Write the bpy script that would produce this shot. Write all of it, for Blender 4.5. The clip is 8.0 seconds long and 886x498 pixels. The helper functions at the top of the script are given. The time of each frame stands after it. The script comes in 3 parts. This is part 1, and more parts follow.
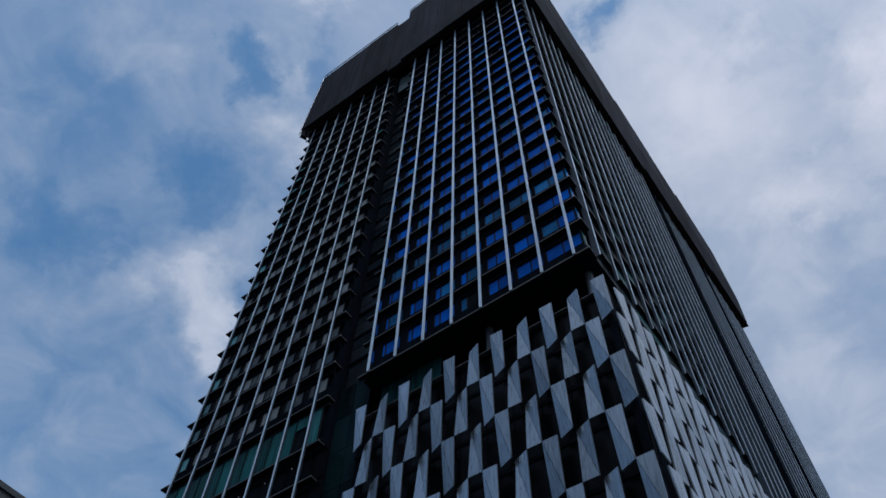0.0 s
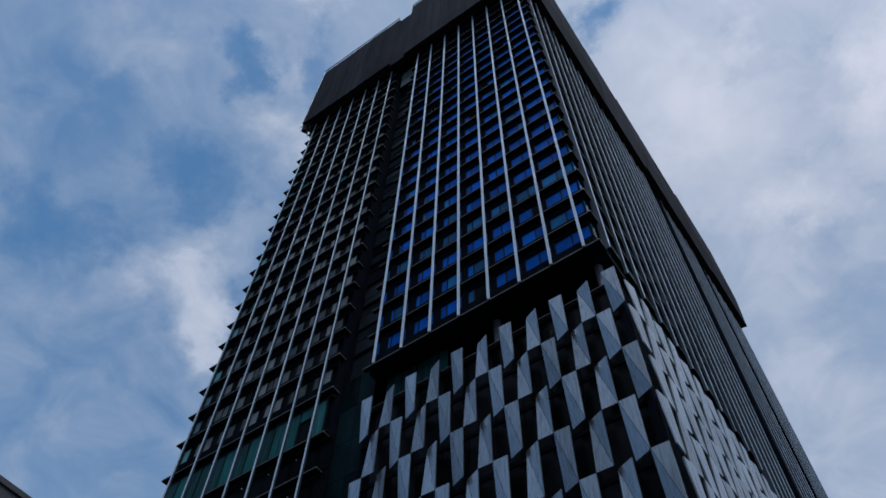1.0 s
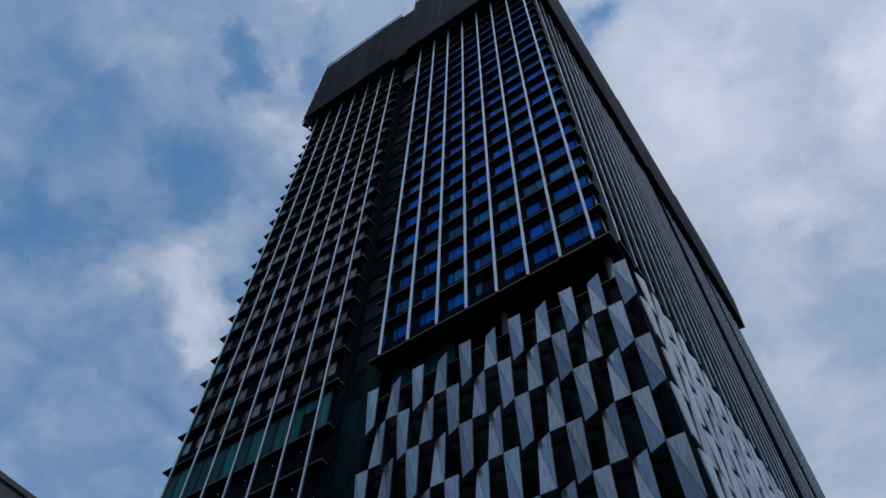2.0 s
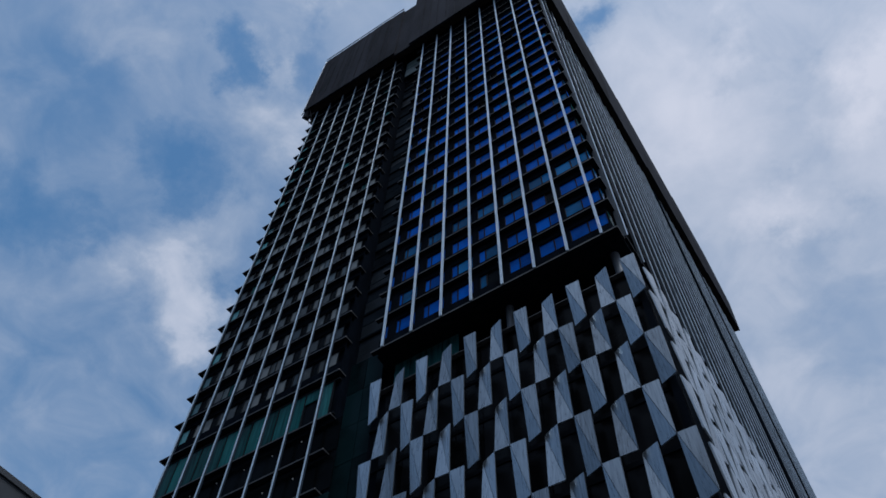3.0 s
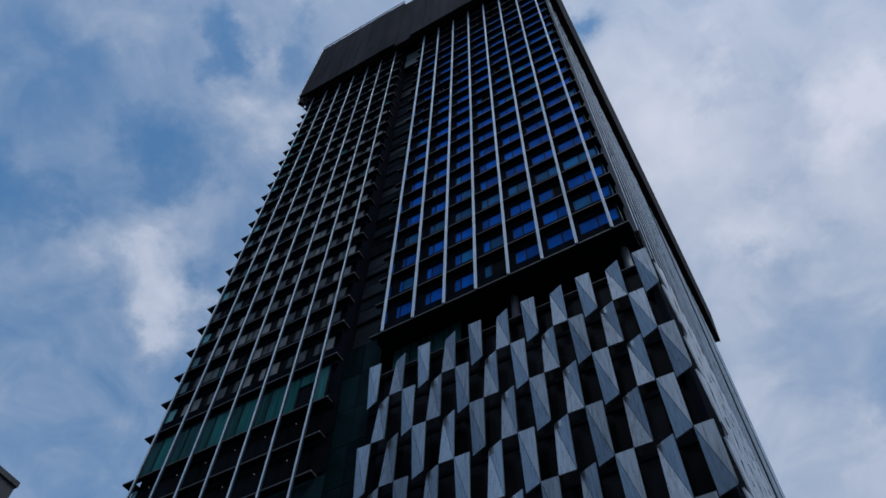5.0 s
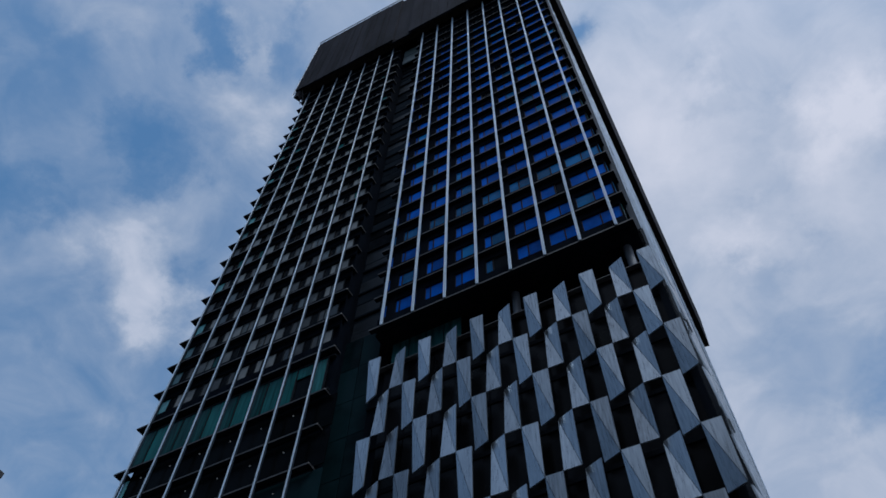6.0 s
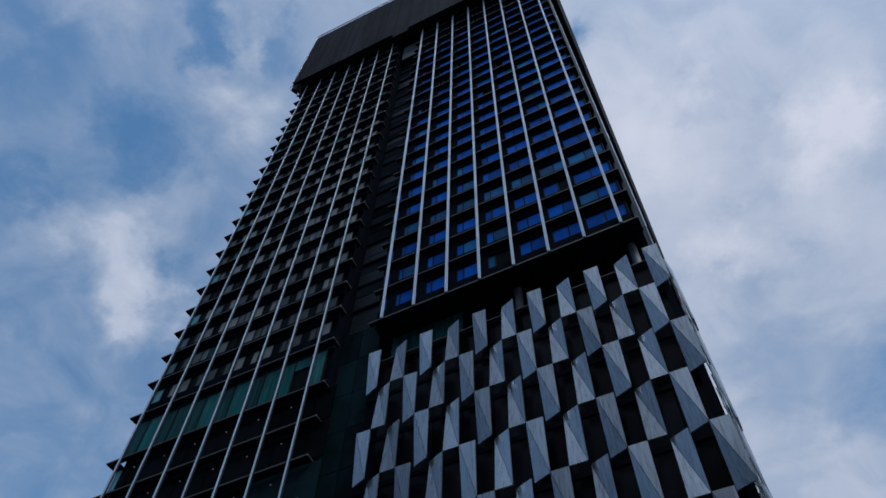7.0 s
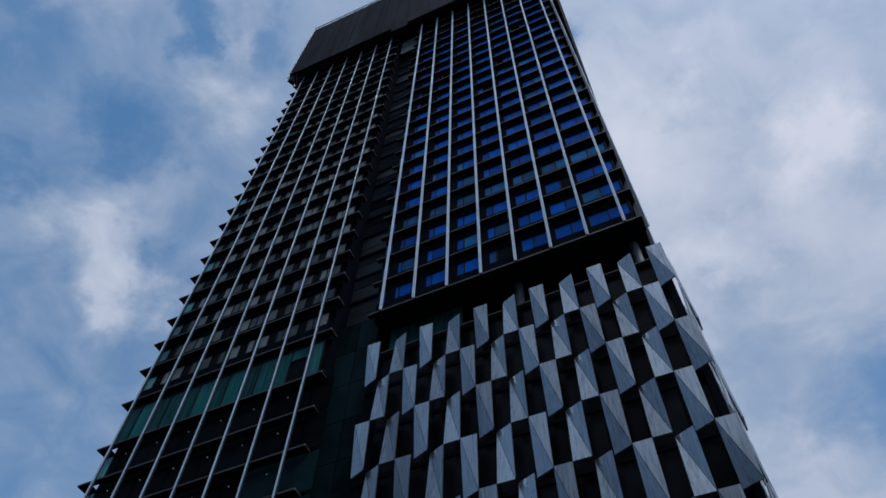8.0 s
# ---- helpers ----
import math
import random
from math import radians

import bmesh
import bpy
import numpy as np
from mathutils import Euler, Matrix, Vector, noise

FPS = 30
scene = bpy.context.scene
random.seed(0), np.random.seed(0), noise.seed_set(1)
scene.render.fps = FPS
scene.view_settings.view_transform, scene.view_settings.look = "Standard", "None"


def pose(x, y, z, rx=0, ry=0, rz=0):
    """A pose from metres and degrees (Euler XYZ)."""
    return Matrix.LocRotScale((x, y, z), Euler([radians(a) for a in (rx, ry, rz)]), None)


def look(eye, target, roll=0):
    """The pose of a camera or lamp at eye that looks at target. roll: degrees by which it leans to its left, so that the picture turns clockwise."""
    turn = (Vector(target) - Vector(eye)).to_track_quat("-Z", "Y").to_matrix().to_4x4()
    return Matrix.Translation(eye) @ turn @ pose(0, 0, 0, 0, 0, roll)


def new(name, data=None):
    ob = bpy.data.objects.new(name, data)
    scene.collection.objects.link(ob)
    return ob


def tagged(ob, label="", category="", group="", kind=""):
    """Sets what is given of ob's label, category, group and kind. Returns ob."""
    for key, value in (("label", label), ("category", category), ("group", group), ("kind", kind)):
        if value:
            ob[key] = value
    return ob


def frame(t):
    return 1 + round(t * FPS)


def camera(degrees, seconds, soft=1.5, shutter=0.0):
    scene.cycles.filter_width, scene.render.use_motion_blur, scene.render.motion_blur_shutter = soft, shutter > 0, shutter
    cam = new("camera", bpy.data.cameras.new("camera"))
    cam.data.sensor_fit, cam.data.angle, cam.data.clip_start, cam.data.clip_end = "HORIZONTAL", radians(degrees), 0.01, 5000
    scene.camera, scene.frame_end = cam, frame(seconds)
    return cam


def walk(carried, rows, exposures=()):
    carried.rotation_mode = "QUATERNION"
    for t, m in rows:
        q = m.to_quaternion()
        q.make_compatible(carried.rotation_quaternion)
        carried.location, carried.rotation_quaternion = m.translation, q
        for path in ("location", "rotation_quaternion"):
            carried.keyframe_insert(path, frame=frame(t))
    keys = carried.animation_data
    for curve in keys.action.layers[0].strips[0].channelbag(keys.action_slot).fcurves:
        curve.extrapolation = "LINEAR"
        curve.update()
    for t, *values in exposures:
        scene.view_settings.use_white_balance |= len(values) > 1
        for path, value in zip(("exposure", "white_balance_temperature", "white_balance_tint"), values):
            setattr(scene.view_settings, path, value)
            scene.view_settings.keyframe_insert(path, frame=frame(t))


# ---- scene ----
cam = camera(59.0, 8.0, 1.6)
PATH = [
    (0, (8.225, -23.42, 1.237), (7.599, -22.6, 2.951), 1.9),
    (0.5, (7.695, -23.397, 1.249), (7.074, -22.574, 2.963), 1.8),
    (1, (7.181, -23.372, 1.246), (6.566, -22.544, 2.96), 1.9),
    (1.5, (6.652, -23.356, 1.249), (6.043, -22.525, 2.963), 1.9),
    (3, (5.102, -23.292, 1.254), (4.516, -22.445, 2.968), 2.1),
    (3.5, (4.576, -23.291, 1.258), (4.001, -22.437, 2.973), 2.2),
    (4, (4.024, -23.297, 1.252), (3.463, -22.437, 2.967), 2.2),
    (4.5, (3.499, -23.299, 1.268), (2.951, -22.431, 2.985), 2.3),
    (6, (1.927, -23.245, 1.326), (1.424, -22.356, 3.046), 2.0),
    (6.5, (1.437, -23.244, 1.346), (0.948, -22.349, 3.066), 1.9),
    (7, (0.903, -23.241, 1.362), (0.428, -22.338, 3.083), 1.9),
    (7.5, (0.38, -23.253, 1.355), (-0.079, -22.343, 3.076), 1.9),
    (8, (-0.139, -23.319, 1.362), (-0.581, -22.398, 3.081), 1.8),
]
walk(cam, [(t, look(eye, target, roll)) for t, eye, target, roll in PATH], [(0.0, 0.0, 6320, 10), (8.0, 0.0, 6320, 10)])

# ---- world, sun, exposure ----
def build_world():
    w = bpy.data.worlds.new("sky")
    scene.world = w
    w.use_nodes = True
    nt = w.node_tree
    nt.nodes.clear()
    N, L = nt.nodes.new, nt.links.new
    out = N("ShaderNodeOutputWorld")
    sky = N("ShaderNodeTexSky")
    sky.sky_type = "NISHITA"
    sky.sun_disc = False
    sky.sun_elevation, sky.sun_rotation = radians(61), radians(125)
    sky.altitude, sky.dust_density, sky.ozone_density = 50, 0.3, 4.0
    bg_sky = N("ShaderNodeBackground")
    bg_sky.inputs["Strength"].default_value = SKY
    cool = N("ShaderNodeVectorMath"); cool.operation = "MULTIPLY"; cool.inputs[1].default_value = (0.74, 1.0, 1.0)
    L(sky.outputs[0], cool.inputs[0])
    L(cool.outputs[0], bg_sky.inputs["Color"])
    co = N("ShaderNodeTexCoord")
    # cloud layer: the view direction projected on a plane overhead
    sep = N("ShaderNodeSeparateXYZ")
    L(co.outputs["Generated"], sep.inputs[0])
    zz = N("ShaderNodeMath"); zz.operation = "MAXIMUM"; zz.inputs[1].default_value = 0.0
    L(sep.outputs["Z"], zz.inputs[0])
    za = N("ShaderNodeMath"); za.operation = "ADD"; za.inputs[1].default_value = 0.28
    L(zz.outputs[0], za.inputs[0])
    dx = N("ShaderNodeMath"); dx.operation = "DIVIDE"
    dy = N("ShaderNodeMath"); dy.operation = "DIVIDE"
    L(sep.outputs["X"], dx.inputs[0]); L(za.outputs[0], dx.inputs[1])
    L(sep.outputs["Y"], dy.inputs[0]); L(za.outputs[0], dy.inputs[1])
    comb = N("ShaderNodeCombineXYZ")
    L(dx.outputs[0], comb.inputs[0]); L(dy.outputs[0], comb.inputs[1])
    mp = N("ShaderNodeMapping")
    mp.inputs["Location"].default_value = CLOUD_SHIFT
    L(comb.outputs[0], mp.inputs["Vector"])
    # uneven edges: the plane is bent by a noise before the large masses are laid on it
    wob = N("ShaderNodeTexNoise")
    wob.inputs["Scale"].default_value, wob.inputs["Detail"].default_value, wob.inputs["Roughness"].default_value = 11.0, 7.0, 0.62
    L(mp.outputs[0], wob.inputs["Vector"])
    wsub = N("ShaderNodeVectorMath"); wsub.operation = "SUBTRACT"; wsub.inputs[1].default_value = (0.5, 0.5, 0.5)
    L(wob.outputs["Color"], wsub.inputs[0])
    wmul = N("ShaderNodeVectorMath"); wmul.operation = "SCALE"; wmul.inputs["Scale"].default_value = 0.19
    L(wsub.outputs[0], wmul.inputs[0])
    bent = N("ShaderNodeVectorMath"); bent.operation = "ADD"
    L(comb.outputs[0], bent.inputs[0]); L(wmul.outputs[0], bent.inputs[1])
    flat = N("ShaderNodeVectorMath"); flat.operation = "MULTIPLY"; flat.inputs[1].default_value = (1, 1, 0)
    L(bent.outputs[0], flat.inputs[0])
    n1 = N("ShaderNodeTexNoise")
    n1.inputs["Scale"].default_value, n1.inputs["Detail"].default_value = 12.0, 10.0
    n1.inputs["Roughness"].default_value, n1.inputs["Distortion"].default_value = 0.57, 0.5
    L(mp.outputs[0], n1.inputs["Vector"])
    # broken cloud on one side of the sky, a smoother sheet on the other
    amp = N("ShaderNodeMapRange"); amp.interpolation_type = "SMOOTHSTEP"
    for key, value in (("From Min", -0.55), ("From Max", 0.0), ("To Min", CLOUD_NOISE[0]), ("To Max", CLOUD_NOISE[1])):
        amp.inputs[key].default_value = value
    L(dx.outputs[0], amp.inputs["Value"])
    centred = N("ShaderNodeMath"); centred.operation = "SUBTRACT"; centred.inputs[1].default_value = 0.5
    L(n1.outputs["Fac"], centred.inputs[0])
    total = N("ShaderNodeMath"); total.operation = "MULTIPLY"
    L(centred.outputs[0], total.inputs[0]); L(amp.outputs[0], total.inputs[1])
    trend = N("ShaderNodeMapRange"); trend.interpolation_type = "SMOOTHSTEP"
    for key, value in (("From Min", -0.5), ("From Max", 0.05), ("To Min", CLOUD_BASE[0]), ("To Max", CLOUD_BASE[1])):
        trend.inputs[key].default_value = value
    L(dx.outputs[0], trend.inputs["Value"])
    tot = N("ShaderNodeMath"); tot.operation = "ADD"
    L(total.outputs[0], tot.inputs[0]); L(trend.outputs[0], tot.inputs[1])
    for cx, cy, r, wgt in MASSES:
        d = N("ShaderNodeVectorMath"); d.operation = "DISTANCE"; d.inputs[1].default_value = (cx, cy, 0)
        L(flat.outputs[0], d.inputs[0])
        mr = N("ShaderNodeMapRange"); mr.interpolation_type = "SMOOTHSTEP"
        mr.inputs["From Max"].default_value, mr.inputs["To Min"].default_value, mr.inputs["To Max"].default_value = r, wgt, 0.0
        L(d.outputs["Value"], mr.inputs["Value"])
        nxt = N("ShaderNodeMath"); nxt.operation = "ADD"
        L(tot.outputs[0], nxt.inputs[0]); L(mr.outputs[0], nxt.inputs[1])
        tot = nxt
    cover = N("ShaderNodeMapRange")
    cover.inputs["From Min"].default_value, cover.inputs["From Max"].default_value = CLOUD_LO, CLOUD_HI
    L(tot.outputs[0], cover.inputs["Value"])
    # thick cloud is whiter than the thin veil
    tone = N("ShaderNodeValToRGB")
    tone.color_ramp.elements[0].position, tone.color_ramp.elements[0].color = 0.25, (*CLOUD_VEIL, 1)
    tone.color_ramp.elements[1].position, tone.color_ramp.elements[1].color = 1.0, (*CLOUD_WHITE, 1)
    mid = tone.color_ramp.elements.new(0.65)
    mid.color = (*CLOUD_GREY, 1)
    L(tot.outputs[0], tone.inputs["Fac"])
    # cloud glows round the hidden sun
    facing = N("ShaderNodeVectorMath"); facing.operation = "DOT_PRODUCT"; facing.inputs[1].default_value = Vector(SUN_AT).normalized()
    L(co.outputs["Generated"], facing.inputs[0])
    near = N("ShaderNodeMath"); near.operation = "MAXIMUM"; near.inputs[1].default_value = 0.0
    L(facing.outputs["Value"], near.inputs[0])
    glow = N("ShaderNodeMath"); glow.operation = "POWER"; glow.inputs[1].default_value = GLOW_POWER
    L(near.outputs[0], glow.inputs[0])
    bright = N("ShaderNodeMath"); bright.operation = "MULTIPLY_ADD"; bright.inputs[1].default_value, bright.inputs[2].default_value = GLOW, 1.0
    L(glow.outputs[0], bright.inputs[0])
    bg_cloud = N("ShaderNodeBackground")
    L(bright.outputs[0], bg_cloud.inputs["Strength"])
    L(tone.outputs["Color"], bg_cloud.inputs["Color"])
    mix = N("ShaderNodeMixShader")
    L(cover.outputs[0], mix.inputs["Fac"])
    L(bg_sky.outputs[0], mix.inputs[1]); L(bg_cloud.outputs[0], mix.inputs[2])
    L(mix.outputs[0], out.inputs["Surface"])


SKY = 0.15
SUN_AT = (46, -32, 100)
GLOW, GLOW_POWER = 1.6, 11.0
CLOUD_SHIFT = (0.6, 1.9, 0.0)
CLOUD_BASE, CLOUD_NOISE = (0.42, 0.72), (0.74, 0.38)
CLOUD_LO, CLOUD_HI = 0.05, 0.75
CLOUD_VEIL, CLOUD_GREY, CLOUD_WHITE = (0.20, 0.30, 0.47), (0.355, 0.43, 0.565), (0.60, 0.63, 0.735)
# large clear patches (-) and cloud banks (+) overhead: centre, radius, weight
MASSES = [(-0.588, 0.097, 0.075, -0.36), (-0.439, 0.138, 0.065, -0.36), (-0.315, 0.092, 0.045, -0.40), (-0.249, 0.12, 0.05, -0.2),
          (-0.465, 0.031, 0.10, -0.18), (-0.482, 0.288, 0.045, -0.2), (-0.70, 0.33, 0.16, -0.05), (-0.40, 0.0, 0.08, 0.15),
          (-0.518, 0.233, 0.12, 0.33), (-0.552, 0.305, 0.075, 0.28), (-0.287, 0.097, 0.035, 0.22), (-0.331, 0.169, 0.06, 0.17),
          (-0.408, 0.222, 0.055, 0.10), (-0.218, 0.091, 0.045, 0.15), (0.027, 0.385, 0.14, 0.22), (0.076, 0.505, 0.055, 0.2),
          (0.214, 0.436, 0.085, 0.28), (0.099, 0.329, 0.04, 0.12), (0.0, 0.244, 0.038, -0.4), (0.094, 0.362, 0.04, -0.1),
          (0.088, 0.69, 0.11, -0.14), (0.219, 0.754, 0.13, -0.4), (0.088, 0.572, 0.06, -0.10), (0.191, 0.503, 0.12, 0.12)]
build_world()
sun = new("sun", bpy.data.lights.new("sun", "SUN"))
sun.data.energy, sun.data.angle, sun.data.color = 2.0, radians(25), (0.86, 0.93, 1.0)
sun.matrix_world = look(SUN_AT, (0, 0, 0))
scene.view_settings.exposure = 0.0


# ---- materials ----
def material(name, base, rough, metal=0.0, spread=0.15, grain=6.0, streak=1.0, bump=0.0, per_piece=0.0, coat=0.0, spec=0.5, dirt=0.35):
    """Base colour with stains at two scales; streak stretches them upright; per_piece varies whole pieces."""
    m = bpy.data.materials.new(name)
    m.use_nodes = True
    nt = m.node_tree
    N, L = nt.nodes.new, nt.links.new
    b = nt.nodes["Principled BSDF"]
    b.inputs["Metallic"].default_value = metal
    b.inputs["Coat Weight"].default_value = coat
    b.inputs["Specular IOR Level"].default_value = spec
    geo = N("ShaderNodeNewGeometry")
    mp = N("ShaderNodeMapping")
    mp.inputs["Scale"].default_value = (1, 1, 1 / streak)
    L(geo.outputs["Position"], mp.inputs["Vector"])
    fine, wide = N("ShaderNodeTexNoise"), N("ShaderNodeTexNoise")
    fine.inputs["Scale"].default_value, fine.inputs["Detail"].default_value = grain, 5
    wide.inputs["Scale"].default_value, wide.inputs["Detail"].default_value = 0.35, 4
    L(mp.outputs[0], fine.inputs["Vector"]); L(mp.outputs[0], wide.inputs["Vector"])
    add = N("ShaderNodeMath"); add.operation = "MULTIPLY_ADD"; add.inputs[1].default_value = 0.55
    L(fine.outputs["Fac"], add.inputs[0])
    half = N("ShaderNodeMath"); half.operation = "MULTIPLY"; half.inputs[1].default_value = 0.45
    L(wide.outputs["Fac"], half.inputs[0]); L(half.outputs[0], add.inputs[2])
    info = N("ShaderNodeObjectInfo")
    piece = N("ShaderNodeMath"); piece.operation = "MULTIPLY_ADD"
    piece.inputs[1].default_value, piece.inputs[2].default_value = per_piece, -per_piece / 2
    L(info.outputs["Random"], piece.inputs[0])
    tot = N("ShaderNodeMath"); tot.operation = "ADD"
    L(add.outputs[0], tot.inputs[0]); L(piece.outputs[0], tot.inputs[1])
    ramp = N("ShaderNodeValToRGB")
    lo, hi = [max(0, c * (1 - spread * 1.6)) for c in base], [min(1, c * (1 + spread)) for c in base]
    ramp.color_ramp.elements[0].position, ramp.color_ramp.elements[0].color = 0.3, (*lo, 1)
    ramp.color_ramp.elements[1].position, ramp.color_ramp.elements[1].color = 0.7, (*hi, 1)
    L(tot.outputs[0], ramp.inputs["Fac"])
    L(ramp.outputs["Color"], b.inputs["Base Color"])
    rr = N("ShaderNodeMapRange")
    rr.inputs["To Min"].default_value, rr.inputs["To Max"].default_value = max(0.02, rough * (1 - dirt)), min(1, rough * (1 + dirt))
    L(fine.outputs["Fac"], rr.inputs["Value"]); L(rr.outputs[0], b.inputs["Roughness"])
    if bump:
        bm = N("ShaderNodeBump")
        bm.inputs["Strength"].default_value, bm.inputs["Distance"].default_value = bump, 0.02
        L(fine.outputs["Fac"], bm.inputs["Height"]); L(bm.outputs[0], b.inputs["Normal"])
    return m


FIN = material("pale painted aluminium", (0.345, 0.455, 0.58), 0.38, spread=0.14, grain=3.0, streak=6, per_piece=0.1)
# fins of the side face have a lighter base colour than FIN
SIDE_FIN = material("lighter painted aluminium", (0.44, 0.54, 0.66), 0.3, spread=0.2, grain=3.0, streak=6, per_piece=0.3, metal=0.3)
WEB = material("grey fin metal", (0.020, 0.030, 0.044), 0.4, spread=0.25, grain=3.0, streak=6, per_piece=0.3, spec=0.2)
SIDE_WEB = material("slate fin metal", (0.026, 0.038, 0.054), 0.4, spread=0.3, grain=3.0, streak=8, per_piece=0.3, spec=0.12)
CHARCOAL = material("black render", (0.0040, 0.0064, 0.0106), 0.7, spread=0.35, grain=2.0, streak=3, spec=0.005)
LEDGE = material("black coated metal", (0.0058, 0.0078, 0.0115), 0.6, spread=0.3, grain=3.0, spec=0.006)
TRIM = material("weathered bronze edge", (0.055, 0.056, 0.061), 0.5, spread=0.4, grain=4.0, metal=0.0, spec=0.2)
EDGE = material("worn metal edge", (0.045, 0.044, 0.045), 0.5, spread=0.4, grain=4.0)
FRAME = material("black window frame", (0.009, 0.011, 0.014), 0.4, spread=0.2, spec=0.03)
BLUE = material("blue protective film on glass", (0.001, 0.088, 0.43), 0.15, spread=0.25, grain=1.2, per_piece=0.5, spec=0.014)
BLUE_GREEN = material("faded blue green film on glass", (0.004, 0.115, 0.30), 0.15, spread=0.3, grain=1.2, per_piece=0.5, spec=0.03)
GREY_GLASS = material("grey green glass with drawn blind", (0.130, 0.138, 0.136), 0.18, spread=0.4, grain=1.0, per_piece=0.9, spec=0.06)
DIM_GLASS = material("dim grey glass", (0.055, 0.07, 0.076), 0.18, spread=0.4, grain=1.0, per_piece=0.8, spec=0.1)
TEAL = material("teal tinted glass", (0.008, 0.080, 0.084), 0.2, spread=0.45, grain=6.0, streak=14, per_piece=0.35, spec=0.03)
LIT_TEAL = material("brighter teal glass with curtain", (0.025, 0.15, 0.16), 0.2, spread=0.45, grain=6.0, streak=14, per_piece=0.2, spec=0.05)
# base colour paled to imitate sky-lit glass
CORNER_GLASS = material("pale teal corner glass with sky tone painted in", (0.06, 0.21, 0.22), 0.2, spread=0.4, grain=1.0, per_piece=0.8, spec=0.2)
DARK_GLASS = material("dark tinted glass", (0.0035, 0.005, 0.0065), 0.2, spread=0.4, grain=0.8, per_piece=0.6, spec=0.007)
DEEP_TEAL = material("deep green glass cladding", (0.0045, 0.014, 0.017), 0.2, spread=0.4, grain=0.8, per_piece=0.6, spec=0.01)
TERRACE_GLASS = material("dim green terrace glass", (0.018, 0.078, 0.082), 0.2, spread=0.55, grain=5.0, streak=14, per_piece=0.25, spec=0.03)
PODIUM_GLASS = material("dark reflecting podium glass", (0.006, 0.007, 0.009), 0.25, spread=0.4, grain=0.9, per_piece=0.7, spec=0.035)
PANEL = material("brushed grey aluminium panel", (0.262, 0.304, 0.345), 0.30, spread=0.3, grain=12.0, streak=14, metal=0.75, per_piece=0.25, bump=0.06)
CORE = material("dark fibre cement board", (0.0080, 0.0115, 0.016), 0.6, spread=0.5, grain=1.5, per_piece=0.9, spec=0.005)
MID_BOARD = material("dull weathered board", (0.015, 0.021, 0.028), 0.45, spread=0.4, grain=1.5, spec=0.06)
PALE_BOARD = material("grey weathered board", (0.05, 0.072, 0.078), 0.4, spread=0.3, grain=1.5, spec=0.2)
CONCRETE = material("pale concrete", (0.10, 0.115, 0.135), 0.6, spread=0.2, grain=3.0)
NET = material("black scaffold netting", (0.0190, 0.0190, 0.0245), 0.7, spread=0.7, grain=2.4, streak=4.0, bump=0.4, per_piece=0.2, spec=0.018)
STEEL = material("galvanised scaffold tube", (0.30, 0.31, 0.33), 0.4, metal=0.6)
DULL_STEEL = material("dull scaffold tube", (0.05, 0.05, 0.053), 0.6, spread=0.3, spec=0.15)
ASPHALT = material("asphalt", (0.05, 0.05, 0.052), 0.85, spread=0.3, grain=8.0, bump=0.2)
PAVING = material("grey paving", (0.25, 0.25, 0.25), 0.75, spread=0.2, grain=4.0, bump=0.1)
NEIGHBOUR = material("dull grey render", (0.036, 0.041, 0.049), 0.7, spread=0.2, grain=0.6)
PLY = material("brown scaffold boards", (0.022, 0.017, 0.015), 0.75, spread=0.4, grain=2.0, spec=0.1)
PLAIN = material("grey shade block wall", (0.16, 0.16, 0.165), 0.8, spread=0.25, grain=0.8)
LAMP = material("white lamp housing", (0.45, 0.45, 0.44), 0.3, spread=0.05)


# ---- mesh helpers ----
def boxes(name, spans, m, bevel=0.0):
    """One mesh of boxes, each (x0, x1, y0, y1, z0, z1)."""
    verts, faces = [], []
    for x0, x1, y0, y1, z0, z1 in spans:
        n = len(verts)
        verts += [(x, y, z) for z in (z0, z1) for x, y in ((x0, y0), (x1, y0), (x1, y1), (x0, y1))]
        faces += [tuple(n + i for i in f) for f in ((3, 2, 1, 0), (4, 5, 6, 7), (0, 1, 5, 4), (1, 2, 6, 5), (2, 3, 7, 6), (3, 0, 4, 7))]
    me = bpy.data.meshes.new(name)
    me.from_pydata(verts, [], faces)
    if bevel:
        bm = bmesh.new()
        bm.from_mesh(me)
        bmesh.ops.bevel(bm, geom=bm.edges[:], offset=bevel, segments=1, affect="EDGES")
        bm.to_mesh(me)
        bm.free()
    me.materials.append(m)
    return me


def folded_plate(name, corners, inward, m, gap=0.045):
    """A plate folded along the diagonal from corner 0 to 2: two triangular facets with a seam, each with thickness."""
    bm = bmesh.new()
    c = [Vector(p) for p in corners]
    for tri in ((0, 1, 2), (0, 2, 3)):
        p = [c[i] for i in tri]
        mid = (p[0] + p[1] + p[2]) / 3
        lone = p[1] if tri == (0, 1, 2) else p[2]
        away = (lone - (c[0] + c[2]) / 2).normalized() * gap / 2
        p = [q if q is lone else q + away for q in p]
        front = [bm.verts.new(q) for q in p]
        back = [bm.verts.new(q + Vector(inward) * 0.07) for q in p]
        bm.faces.new(front)
        bm.faces.new(back[::-1])
        for i in range(3):
            bm.faces.new((front[i], back[i], back[(i + 1) % 3], front[(i + 1) % 3]))
    bmesh.ops.recalc_face_normals(bm, faces=bm.faces[:])
    me = bpy.data.meshes.new(name)
    bm.to_mesh(me)
    bm.free()
    me.materials.append(m)
    return me


